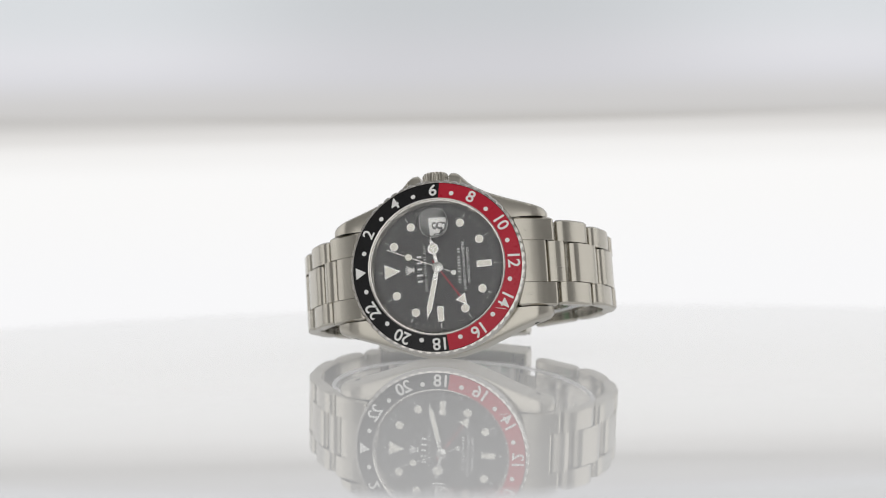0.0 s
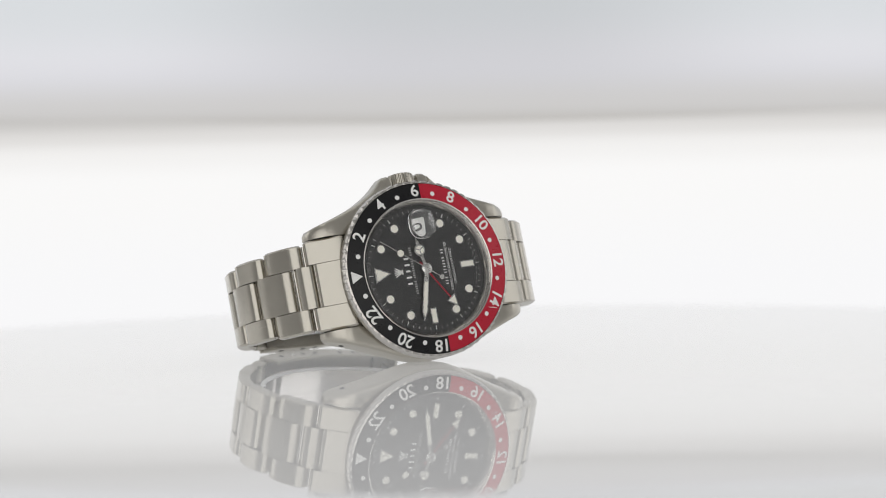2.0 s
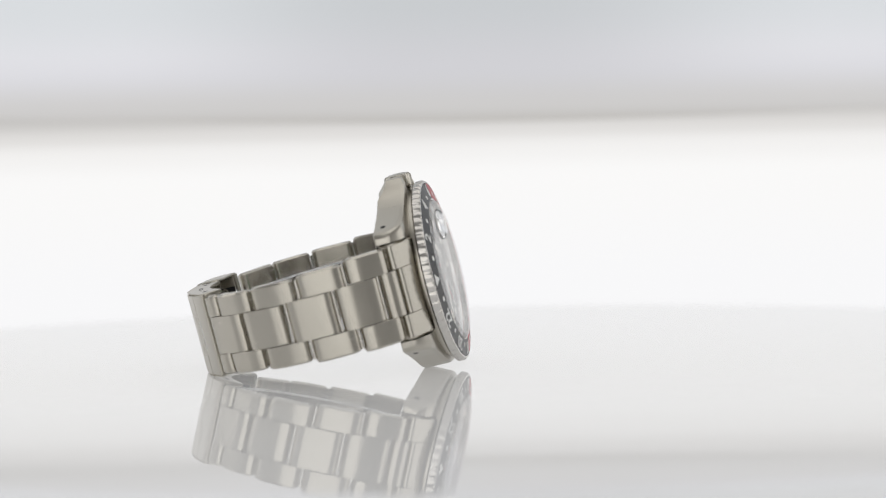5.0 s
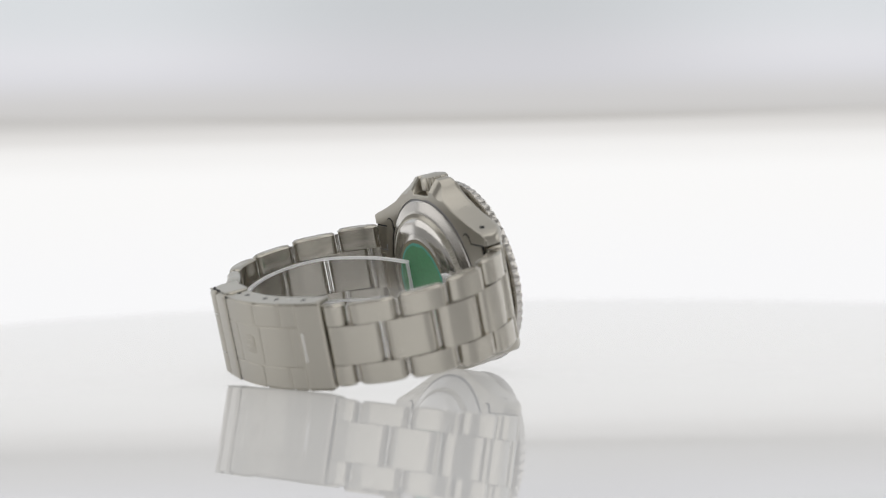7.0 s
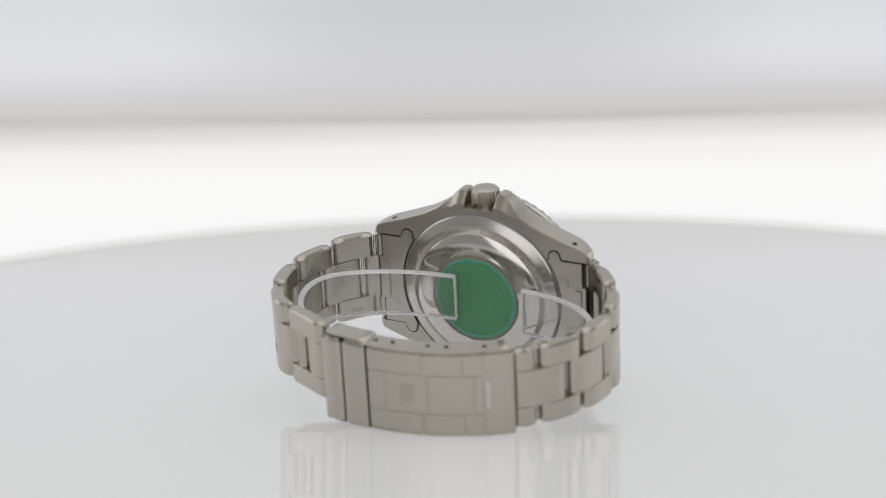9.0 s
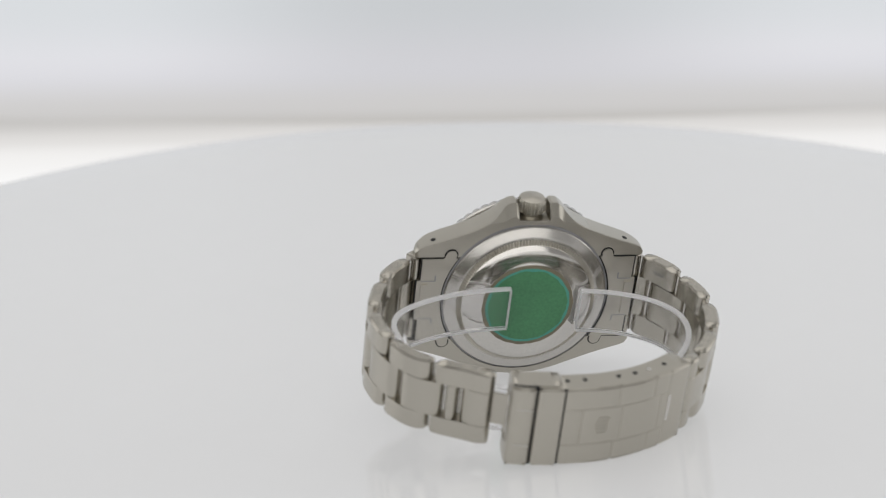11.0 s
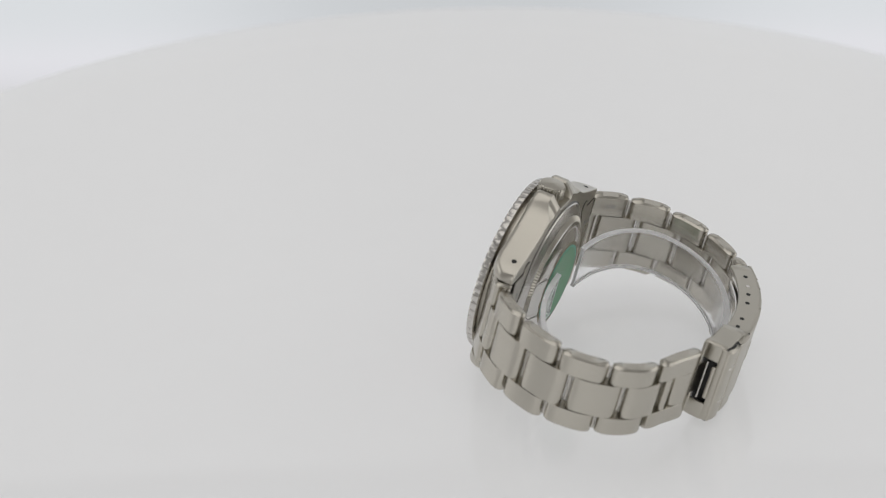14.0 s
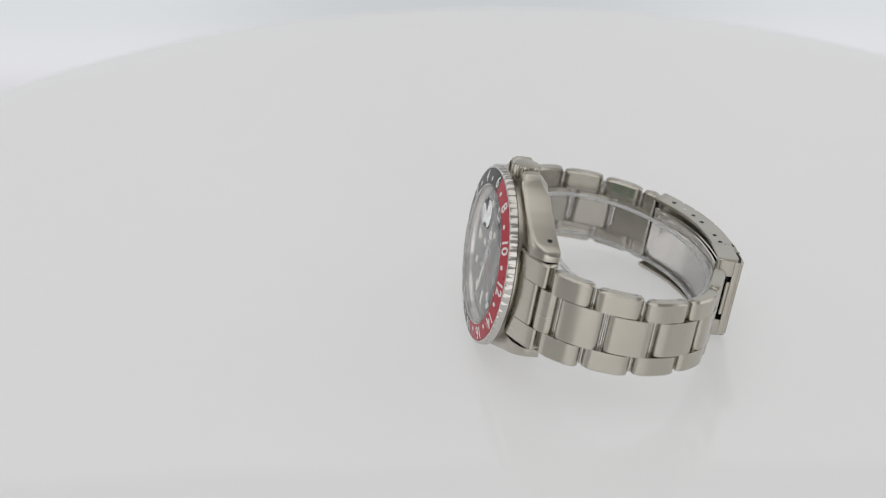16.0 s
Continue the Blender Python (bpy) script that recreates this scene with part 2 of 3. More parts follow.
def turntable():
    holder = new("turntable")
    tagged(holder, "round glossy white acrylic turntable with a rounded rim and an added even glow", "turntable")
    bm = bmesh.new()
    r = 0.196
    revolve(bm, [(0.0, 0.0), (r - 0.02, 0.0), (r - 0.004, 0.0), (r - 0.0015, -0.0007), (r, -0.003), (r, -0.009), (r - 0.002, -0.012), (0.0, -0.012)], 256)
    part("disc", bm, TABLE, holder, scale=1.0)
    bm = bmesh.new()
    revolve(bm, [(0.0, -0.012), (0.03, -0.012), (0.03, -0.06), (0.02, -0.07), (0.02, -0.9), (0.12, -0.93), (0.12, -0.95), (0.0, -0.95)], 48)
    part("pedestal", bm, GREY_COAT, holder, "grey pedestal column", scale=1.0)
    return holder


room()
BACKDROP = backdrop()
TURNTABLE = turntable()


# ---- the wristwatch: x to three o'clock, y to twelve, z out of the dial ----
def watch_pose():
    """Where the watch stands on the table before the table has turned."""
    q = Matrix(((-0.04406, -0.98560, -0.16325), (0.22958, 0.14905, -0.96181), (0.97229, -0.07986, 0.21971)))
    return Matrix.Translation((-0.00777, 0.00542, 0.0136 + PIVOT_Z)) @ q.to_4x4()


WATCH = new("wristwatch")
tagged(WATCH, "steel wristwatch with black and red bezel, standing on its side", "wristwatch")
BEZEL_R = 19.75


def insert_z(r):
    return 0.38 - (r - 15.4) * 0.2


def flank_reach(points, a):
    """Half width of the case at a from the crown's line, between the named stations."""
    return float(np.interp(a, [q[0] for q in points], [q[1] for q in points]))


PLAIN = [(0, 19.5), (4, 19.2), (8, 18.1), (12, 16.5), (16, 14.9), (20, 13.5), (22.5, 12.75), (23.7, 12.2), (24.3, 11.4)]
GUARDED = [(0, 18.6), (3.2, 18.7), (3.35, 21.5), (3.8, 21.9), (4.9, 21.9), (5.6, 21.5), (6.6, 20.3), (7.6, 19.2), (9.0, 18.2), (12, 16.5), (16, 14.9), (20, 13.5), (22.5, 12.75), (23.7, 12.2), (24.3, 11.4)]
CROWN_LINE = [(0, -3.35), (19, -3.5), (21, -3.8), (22.4, -4.6), (23.5, -5.6), (24.0, -6.2), (24.3, -7.0)]
CASE_LOW = -9.5


def build_case():
    bm = bmesh.new()
    revolve(bm, [(14.2, -2.2), (18.3, -2.2), (18.35, -2.6), (18.3, -8.6), (17.95, -9.3), (14.2, -9.3), (14.2, -2.2)], 96)
    # two flanks with lugs; the three o'clock one has the crown guards
    stations = sorted({round(k * 0.6, 2) for k in range(41)} | {3.2, 3.35, 3.8, 5.2, 5.9, 14.5, 14.8, 23.4, 23.7, 24.0, 24.2, 24.3})
    for sign, edge in ((-1, PLAIN), (1, GUARDED)):
        rings = []
        for y in [-a for a in stations[::-1]] + stations[1:]:
            a = abs(y)
            x = flank_reach(edge, a) if a < 4.2 or a > 23 else sum(flank_reach(edge, a + e) for e in (-0.7, -0.35, 0, 0.35, 0.7)) / 5
            top = flank_reach(CROWN_LINE, a)
            low = CASE_LOW + (0.3 * (a - 23.7) / 0.6 if a > 23.7 else 0.0)
            if sign > 0 and a < 6:
                top -= 0.3
            inner = math.sqrt(18.0 ** 2 - a * a) if a < 14.7 else 10.2
            inner = min(inner, x - 0.9)
            c = min(0.75, (top - low) * 0.22, (x - inner) * 0.35)
            under = 0.18
            if sign > 0 and 3.3 < a < 9.0:
                under = 2.1 * (1.0 if a < 6.0 else max(0.09, 1 - (a - 6.0) / 3.0))
            side = min(under * 1.1, (x - inner) * 0.6)
            ring = [(inner, top), (x - c * 1.4, top), (x - c * 0.5, top - c * 0.35), (x - c * 0.1, top - c * 0.9), (x, top - c * 1.6), (x, low + under), (x - side, low), (inner, low)]
            rings.append([Vector((sign * px, y, pz)) for px, pz in ring])
        loft(bm, rings)
    case = part("case", bm, SATIN, WATCH, "satin steel case with lugs and crown guards", 30)
    # spring bar holes in the flanks
    for sx in (-1, 1):
        for sy in (-1, 1):
            bm = bmesh.new()
            turn = 18.5 * sy if sx > 0 else 180 - 18.5 * sy
            m = Matrix.Translation((sx * 13.35, sy * 20.5, -7.6)) @ Matrix.Rotation(radians(turn), 4, "Z") @ Matrix.Rotation(radians(90), 4, "Y")
            slab(bm, disc_outline(0.55, 16), -0.4, 0.06, m=m)
            part("lug_hole", bm, DARK, case)
    return case


def build_case_back():
    bm = bmesh.new()
    revolve(bm, [(17.5, -9.2), (17.5, -9.75), (17.3, -9.95), (16.6, -10.2), (15.6, -10.62), (15.15, -10.75), (14.0, -10.75), (0.0, -10.75)], 192)
    back = part("case_back", bm, TURNED, WATCH, "steel case back with a fluted ring and a polished dome", 25)
    bm = bmesh.new()
    revolve(bm, [(15.1, -10.6), (15.1, -10.8), (14.35, -11.35), (13.95, -11.45), (13.9, -10.7)], 288, lambda k, i, r: r - (0.4 if k % 2 and i in (1, 2) else 0))
    part("fluted_ring", bm, SATIN, back, "fluted ring", 12)
    bm = bmesh.new()
    revolve(bm, [(13.95, -10.7), (13.95, -11.4), (13.6, -11.62), (12.4, -11.98), (11.0, -12.28), (10.0, -12.42), (9.85, -12.5), (0.0, -12.5)], 160)
    part("polished_dome", bm, POLISHED, back, "polished dome with fine scratches", 35)
    bm = bmesh.new()
    revolve(bm, [(17.9, -9.2), (17.9, -9.4), (17.45, -9.4), (17.45, -9.2), (17.9, -9.2)], 128)
    part("joint_line", bm, GREY_COAT, back, "dark joint line")
    bm = bmesh.new()
    revolve(bm, [(9.8, -12.45), (9.8, -12.56), (0.0, -12.56)], 90, lambda k, i, r: r + 0.22 * noise.noise((k * 0.4, i * 0.0, 3)) if r else 0)
    part("glue_ring", bm, GLUE, WATCH, "brownish glue residue round the sticker")
    bm = bmesh.new()
    revolve(bm, [(9.05, -12.5), (9.05, -12.62), (0.0, -12.62)], 90, lambda k, i, r: r + 0.14 * noise.noise((k * 0.3, 0, 9)) if r else 0)
    st = part("sticker", bm, STICKER_RIM, WATCH, "round green protective sticker, turquoise at the edge")
    bm = bmesh.new()
    revolve(bm, [(8.5, -12.6), (8.5, -12.66), (0.0, -12.66)], 90, lambda k, i, r: r + 0.35 * noise.noise((k * 0.25, 0, 5)) if r else 0)
    part("sticker_face", bm, STICKER, st)


def build_bezel():
    teeth, per = 60, 6

    def notch(k, i, r):
        u = (k % per) / per
        return r - (0.34 * max(0.0, math.cos(2 * math.pi * u)) ** 1.5 if i in (2, 3) else 0)
    bm = bmesh.new()
    revolve(bm, [(18.9, -0.75), (19.0, -0.36), (19.45, -0.45), (19.75, -0.95), (19.75, -2.0), (19.3, -2.35), (15.2, -2.35), (15.2, 0.2), (15.45, 0.3), (15.45, -0.6), (18.9, -0.75)], teeth * per, notch)
    bezel = part("bezel", bm, TURNED, WATCH, "steel bezel ring with a scalloped edge", 40)
    for name, a0, a1, material, label in (("black_insert", -95.0, 95.0, BLACK_INSERT, "black half of the insert"), ("red_insert", 95.0, 265.0, RED_INSERT, "red half of the insert")):
        bm = bmesh.new()
        rings = []
        n = 90
        for k in range(n + 1):
            a = radians(a0 + (a1 - a0) * k / n)
            rings.append([Vector((r * math.sin(a), r * math.cos(a), z)) for r, z in ((15.45, insert_z(15.45)), (18.9, insert_z(18.9)), (18.9, -0.75), (15.45, -0.6))])
        loft(bm, rings)
        part(name, bm, material, bezel, label)
    slope = math.atan(0.2)
    for h in range(0, 24):
        r = 16.7 if h % 2 else 17.15
        m = clock(h * 15 + (0.5 if h in (6, 18) else 0), r, insert_z(r) + 0.02) @ Matrix.Rotation(-slope, 4, "X")
        if h == 0:
            bm = bmesh.new()
            slab(bm, [(-1.35, 1.2), (1.35, 1.2), (0, -1.25)], 0, 0.05, m=m)
            part("triangle_mark", bm, WHITE_PRINT, bezel)
        elif h % 2:
            bm = bmesh.new()
            slab(bm, disc_outline(0.52, 16), 0, 0.05, m=m)
            part("dot_mark", bm, WHITE_PRINT, bezel)
        else:
            lettering("numeral", str(h), 3.75, 0.03, m @ Matrix.Diagonal((1.02, 1, 1, 1)), WHITE_PRINT, bezel, spacing=0.95, bold=0.06)
    bezel_scratch(bezel)


def bezel_scratch(bezel):
    bm = bmesh.new()
    m = clock(218, 17.3, insert_z(17.3) + 0.02) @ Matrix.Rotation(-math.atan(0.2), 4, "X") @ Matrix.Rotation(radians(28), 4, "Z")
    slab(bm, [(-0.05, -1.3), (0.06, -0.4), (0.02, 0.2), (0.1, 1.2), (0.0, 1.25), (-0.12, 0.25), (-0.06, -0.4)], 0, 0.03, m=m)
    part("scratch", bm, WHITE_PRINT, bezel, "small pale scratch")


def hand(name, outline, angle, z, material, parent, thick=0.12, bevel=0.05, label=""):
    bm = bmesh.new()
    slab(bm, outline, z, z + thick, bevel, clock(angle))
    return part(name, bm, material, parent, label, 20)


def build_dial():
    bm = bmesh.new()
    revolve(bm, [(14.6, -2.0), (14.6, -1.7), (0.0, -1.7)], 96)
    dial = part("dial", bm, DIAL_BLACK, WATCH, "glossy black dial")
    bm = bmesh.new()
    revolve(bm, [(15.2, -0.31), (14.95, -0.31), (14.25, -1.1), (14.2, -1.68), (15.2, -1.68), (15.2, -0.31)], 120)
    part("inner_ring", bm, POLISHED, WATCH, "polished steel ring round the dial")
    top = -1.7
    for k in range(60):
        bm = bmesh.new()
        w, d = (0.07, 0.95) if k % 5 == 0 else (0.035, 0.62)
        slab(bm, box_outline(-w, w, -d, 0), top, top + 0.02, m=clock(k * 6, 13.5))
        part("minute_mark", bm, WHITE_PRINT, dial)
    for h in range(12):
        m = clock(h * 30, 10.4 if h in (0, 6, 9) else 11.15, top)
        if h == 3:
            continue
        if h == 0:
            shape, inner = [(-1.75, 1.75), (1.75, 1.75), (0, -2.1)], [(-1.35, 1.5), (1.35, 1.5), (0, -1.5)]
        elif h in (6, 9):
            shape, inner = box_outline(-0.78, 0.78, -1.75, 1.75), box_outline(-0.55, 0.55, -1.5, 1.5)
        else:
            shape, inner = disc_outline(1.02, 28), disc_outline(0.84, 28)
        bm = bmesh.new()
        slab(bm, shape, 0, 0.2, 0.06, m)
        part("hour_marker", bm, CHROME, dial, "white metal frame")
        bm = bmesh.new()
        slab(bm, inner, 0.15, 0.26, 0.05, m)
        part("marker_fill", bm, LUME, dial, "cream luminous fill")
    # date window at three
    bm = bmesh.new()
    slab(bm, box_outline(-1.2, 1.7, -1.7, 1.2), 0, 0.03, m=clock(90, 9.9, top))
    part("date_window", bm, WHITE_PRINT, dial, "white date disc")
    lettering("date_numeral", "8", 2.7, 0.02, Matrix.Translation((9.7, -0.3, top + 0.05)), DARK, dial)
    # printed lines: the maker's lines stay as plain bars, the certified lines are lettered
    def bar(x, y, wide, high, material=GREY_PRINT):
        b = bmesh.new()
        slab(b, box_outline(x - wide / 2, x + wide / 2, y - high / 2, y + high / 2), top, top + 0.02)
        part("printed_bar", b, material, dial)

    def bars(words, y, length, high, fill, material):
        """A line of print: one upright bar for each character, a gap between the words."""
        step = length / (sum(words) + 0.8 * (len(words) - 1))
        x = -length / 2
        for count in words:
            for k in range(count):
                bar(x + step * (k + 0.5), y, step * fill, high * (1.0 if k % 2 else 0.86), material)
            x += step * (count + 0.8)
    bars((5,), 4.15, 6.9, 1.25, 0.3, GREY_PRINT)
    bars((6, 9, 4), 2.85, 10.6, 0.62, 0.45, DIM_PRINT)
    bars((3, 6, 2), -4.75, 8.2, 0.7, 0.36, GREY_PRINT)
    lettering("printed_line", "SUPERLATIVE CHRONOMETER", 0.8, 0.01, Matrix.Translation((0, -5.85, top + 0.01)), GREY_PRINT, dial)
    lettering("printed_line", "OFFICIALLY CERTIFIED", 0.8, 0.01, Matrix.Translation((0, -6.85, top + 0.01)), GREY_PRINT, dial)
    for k in range(9):
        if k == 4:
            continue
        b = bmesh.new()
        slab(b, box_outline(-0.25, 0.25, -0.1, 0.1), top, top + 0.02, m=clock(180 + (k - 4) * 5.2, 12.55))
        part("printed_bar", b, GREY_COAT, dial)
    for a in (-32, -16, 0, 16, 32):
        b = bmesh.new()
        slab(b, [(-0.2, 0), (0.2, 0), (0.09, 1.9), (-0.09, 1.9)], top, top + 0.05, m=Matrix.Translation((0, 5.6, 0)) @ Matrix.Rotation(radians(-a), 4, "Z"))
        part("emblem_bar", b, WHITE_PRINT, dial)
    bar(0, 5.5, 1.1, 0.3, WHITE_PRINT)
    # pointers
    red = hand("gmt_hand", box_outline(-0.13, 0.13, -2.0, 8.4), 236, -1.3, RED_HAND, WATCH, label="red hand with a white triangle")
    hand("triangle_tip", [(-1.35, 8.3), (1.35, 8.3), (0, 11.0)], 236, -1.3, CHROME, red)
    hand("tip_fill", [(-0.95, 8.55), (0.95, 8.55), (0, 10.4)], 236, -1.16, LUME, red, 0.05, 0.0)
    hour = hand("hour_hand", [(-0.35, -0.3), (0.35, -0.3), (0.42, 3.2), (-0.42, 3.2)], 80, -1.1, CHROME, WATCH, label="white metal hour hand")
    hand("hand_disc", disc_outline(1.3, 28, 0, 4.3), 80, -1.1, CHROME, hour)
    for a in (0, 120, 240):
        b = bmesh.new()
        pts = [(0.95 * math.cos(radians(t)), 0.95 * math.sin(radians(t))) for t in range(a - 80, a + 21, 20)]
        pts = [(0.12 * math.cos(radians(a - 30)), 0.12 * math.sin(radians(a - 30)))] + pts
        slab(b, pts, -0.98, -0.93, m=clock(80, 4.3))
        part("disc_fill", b, LUME, hour, "cream luminous fill")
    hand("hand_tip", [(-0.42, 5.4), (0.42, 5.4), (0.3, 6.6), (0, 7.4), (-0.3, 6.6)], 80, -1.1, CHROME, hour)
    minute = hand("minute_hand", [(-0.3, -0.4), (0.3, -0.4), (0.62, 2.5), (0.66, 9.6), (0, 11.8), (-0.66, 9.6), (-0.62, 2.5)], 284.3, -0.9, CHROME, WATCH, label="white metal minute hand")
    hand("hand_fill", [(-0.4, 3), (0.4, 3), (0.44, 9.4), (0, 10.9), (-0.44, 9.4)], 284.3, -0.78, LUME, minute, 0.04, 0.0)
    global SECOND_HAND
    sec = SECOND_HAND = hand("second_hand", [(-0.09, -3.6), (0.09, -3.6), (0.09, 12.2), (-0.09, 12.2)], 23.4, -0.65, CHROME, WATCH, 0.08, 0.0, "thin white second hand with a dot")
    hand("second_dot", disc_outline(0.78, 24, 0, 6.9), 23.4, -0.66, LUME, sec, 0.1)
    hand("counterweight", disc_outline(0.6, 20, 0, -4.0), 23.4, -0.66, CHROME, sec, 0.1)
    bm = bmesh.new()
    revolve(bm, [(1.2, -1.3), (1.2, -0.62), (1.05, -0.54), (0.0, -0.52)], 32)
    part("hand_hub", bm, CHROME, WATCH, "steel hub at the centre of the dial")
    # crystal with its date lens
    bm = bmesh.new()
    revolve(bm, [(0.0, -0.3), (14.9, -0.3), (15.1, -0.3), (15.1, 0.45), (14.9, 0.7), (14.5, 0.85), (14.35, 0.86), (0.0, 0.86)], 120)
    glass = part("crystal", bm, SHEET, WATCH, "clear raised crystal", 20)
    glass.visible_shadow = False
    bm = bmesh.new()
    n = 36
    out = []
    for k in range(n):
        a = 2 * math.pi * k / n
        c, s = math.cos(a), math.sin(a)
        out.append((3.3 * math.copysign(abs(c) ** 0.75, c), 3.2 * math.copysign(abs(s) ** 0.75, s)))
    rings = []
    for f, z in ((1.0, 0.862), (0.97, 1.2), (0.9, 1.5), (0.7, 1.8), (0.4, 1.98), (0.12, 2.04)):
        rings.append([Vector((9.7 + x * f, y * f, z)) for x, y in out])
    loft(bm, rings)
    lens = part("date_lens", bm, CRYSTAL, glass, "oblong magnifying lens", 60)
    lens.visible_shadow = False


def build_crown():
    m = Matrix.Translation((0, 0, -5.6)) @ Matrix.Rotation(radians(90), 4, "Y")

    def knurl(k, i, r):
        return r - (0.3 if (k // 2) % 2 and i in (2, 3) else 0)
    bm = bmesh.new()
    revolve(bm, [(2.0, 17.5), (2.4, 19.3), (2.95, 19.5), (2.95, 21.7), (2.6, 22.15), (1.6, 22.4), (0.0, 22.5)], 96, knurl, m)
    part("crown", bm, SATIN, WATCH, "knurled steel winding crown", 30)


# ---- bracelet: pieces strung along the loop of the outer faces, in the y-z plane ----
LOOP = [(-16.9, -2.75), (-19.5, -3.3), (-25.1, -6.3), (-29.9, -10.4), (-33.6, -16), (-36.3, -24), (-36.4, -30.2), (-34.3, -36.9), (-29.9, -43.2), (-22.8, -49.6),
        (-12.8, -54.3), (-8.4, -55.1), (-2.8, -55.5), (4.5, -55.2), (11.4, -53.8), (17.5, -51.4), (24.1, -47.3), (29.7, -41.8), (33.6, -35.3), (35.5, -27.8),
        (34.9, -20.4), (31.7, -13.6), (26.7, -7.3), (19.5, -3.3), (16.9, -2.75)]
LEAD = 2.66               # the stretch that runs in under the bezel


def loop_curve():
    k = np.array(LOOP)
    p = np.vstack([2 * k[0] - k[1], k, 2 * k[-1] - k[-2]])
    out = []
    for i in range(1, len(p) - 2):
        for u in np.arange(20) / 20:
            out.append(0.5 * (2 * p[i] + (p[i + 1] - p[i - 1]) * u + (2 * p[i - 1] - 5 * p[i] + 4 * p[i + 1] - p[i + 2]) * u * u + (3 * p[i] - p[i - 1] - 3 * p[i + 1] + p[i + 2]) * u ** 3))
    out.append(k[-1])
    c = np.array(out)
    s = np.concatenate([[0], np.cumsum(np.linalg.norm(np.diff(c, axis=0), axis=1))])
    return c, s


CURVE, ALONG = loop_curve()
LOOP_LENGTH = float(ALONG[-1])


def on_loop(s, depth):
    """The (y, z) place at s along the loop, depth below its outer face."""
    y, z = np.interp(s, ALONG, CURVE[:, 0]), np.interp(s, ALONG, CURVE[:, 1])
    e = 0.8
    y1, z1 = np.interp(s + e, ALONG, CURVE[:, 0]), np.interp(s + e, ALONG, CURVE[:, 1])
    y0, z0 = np.interp(s - e, ALONG, CURVE[:, 0]), np.interp(s - e, ALONG, CURVE[:, 1])
    d = math.hypot(y1 - y0, z1 - z0)
    ty, tz = (y1 - y0) / d, (z1 - z0) / d
    return y - tz * depth, z + ty * depth      # the inside lies to the left of the way round


def station(y, z):
    """How far along the loop the place nearest to (y, z) lies."""
    return float(ALONG[np.argmin(np.hypot(CURVE[:, 0] - y, CURVE[:, 1] - z))])


LOCK_IN, LOCK_OUT, CLASP_END = station(-13.3, -54.1), station(-8.4, -55.1), station(24.3, -47.3)


def shift(s):
    """The band does not hang quite square: towards the clasp it sits a little higher."""
    u = min(1.0, max(0.0, (min(s, LOOP_LENGTH - s) - LEAD - 10) / 45))
    return 0.3 * u


def strip(bm, s0, s1, x0, x1, d0, d1, n=4, round_ends=0.8, edge=0.22, along=None, sink=None, edge1=None, lean=None):
    """A piece of the band: from s0 to s1 along it, x0 to x1 across, d0 to d1 deep, its ends rounded and its rim eased."""
    def outline(shrink):
        pts = []
        r = min(round_ends, (d1 - d0) * 0.48, (s1 - s0) * 0.48)
        a, b, o, i = s0 + shrink, s1 - shrink, d0 + shrink, d1 - shrink
        q = min(along or r, (s1 - s0) * 0.45)
        for k in range(4):
            t = radians(90 * k / 3)
            pts.append((a + q * (1 - math.sin(t)), o + r * (1 - math.cos(t))))
        pts = pts[::-1]
        for k in range(1, n):
            pts.append((a + q + (b - a - 2 * q) * k / n, o))
        for k in range(4):
            t = radians(90 * k / 3)
            pts.append((b - q + q * math.sin(t), o + r * (1 - math.cos(t))))
        for k in range(4):
            t = radians(90 * k / 3)
            pts.append((b - r + r * math.cos(t), i - r + r * math.sin(t)))
        for k in range(1, n):
            pts.append((b - r - (b - a - 2 * r) * k / n, i))
        for k in range(4):
            t = radians(90 * k / 3)
            pts.append((a + r - r * math.sin(t), i - r + r * math.cos(t)))
        if lean:
            pts = [(s - lean(s) * d, d) for s, d in pts]
        return [(shift(s), *on_loop(s, d + (sink(s) if sink else 0))) for s, d in pts]
    edge1 = edge if edge1 is None else edge1
    big = outline(0.0)
    rings = [[Vector((x + dx, y, z)) for dx, y, z in ring] for x, ring in ((x0, outline(edge)), (x0 + edge, big), (x1 - edge1, big), (x1, outline(edge1)))]
    loft(bm, rings, caps=False)
    bm.verts.ensure_lookup_table()
    n_ring = len(big)
    for first in (len(bm.verts) - 4 * n_ring, len(bm.verts) - n_ring):
        v = bm.verts[first:first + n_ring]
        for k in range(n_ring // 2 - 1):
            bm.faces.new((v[k], v[k + 1], v[n_ring - 2 - k], v[n_ring - 1 - k]))
    return bm


def half_width(s):
    e = min(s, LOOP_LENGTH - s) - LEAD
    return 9.95 - 1.75 * min(1.0, max(0.0, (e - 5) / 34))


def tuck(s):
    """The last links before the flip lock run in under it."""
    u = min(1.0, max(0.0, (s - LEAD - 46) / 14)) if s < LOCK_IN + 3 else 0.0
    return 2.9 * u * u * (3 - 2 * u)


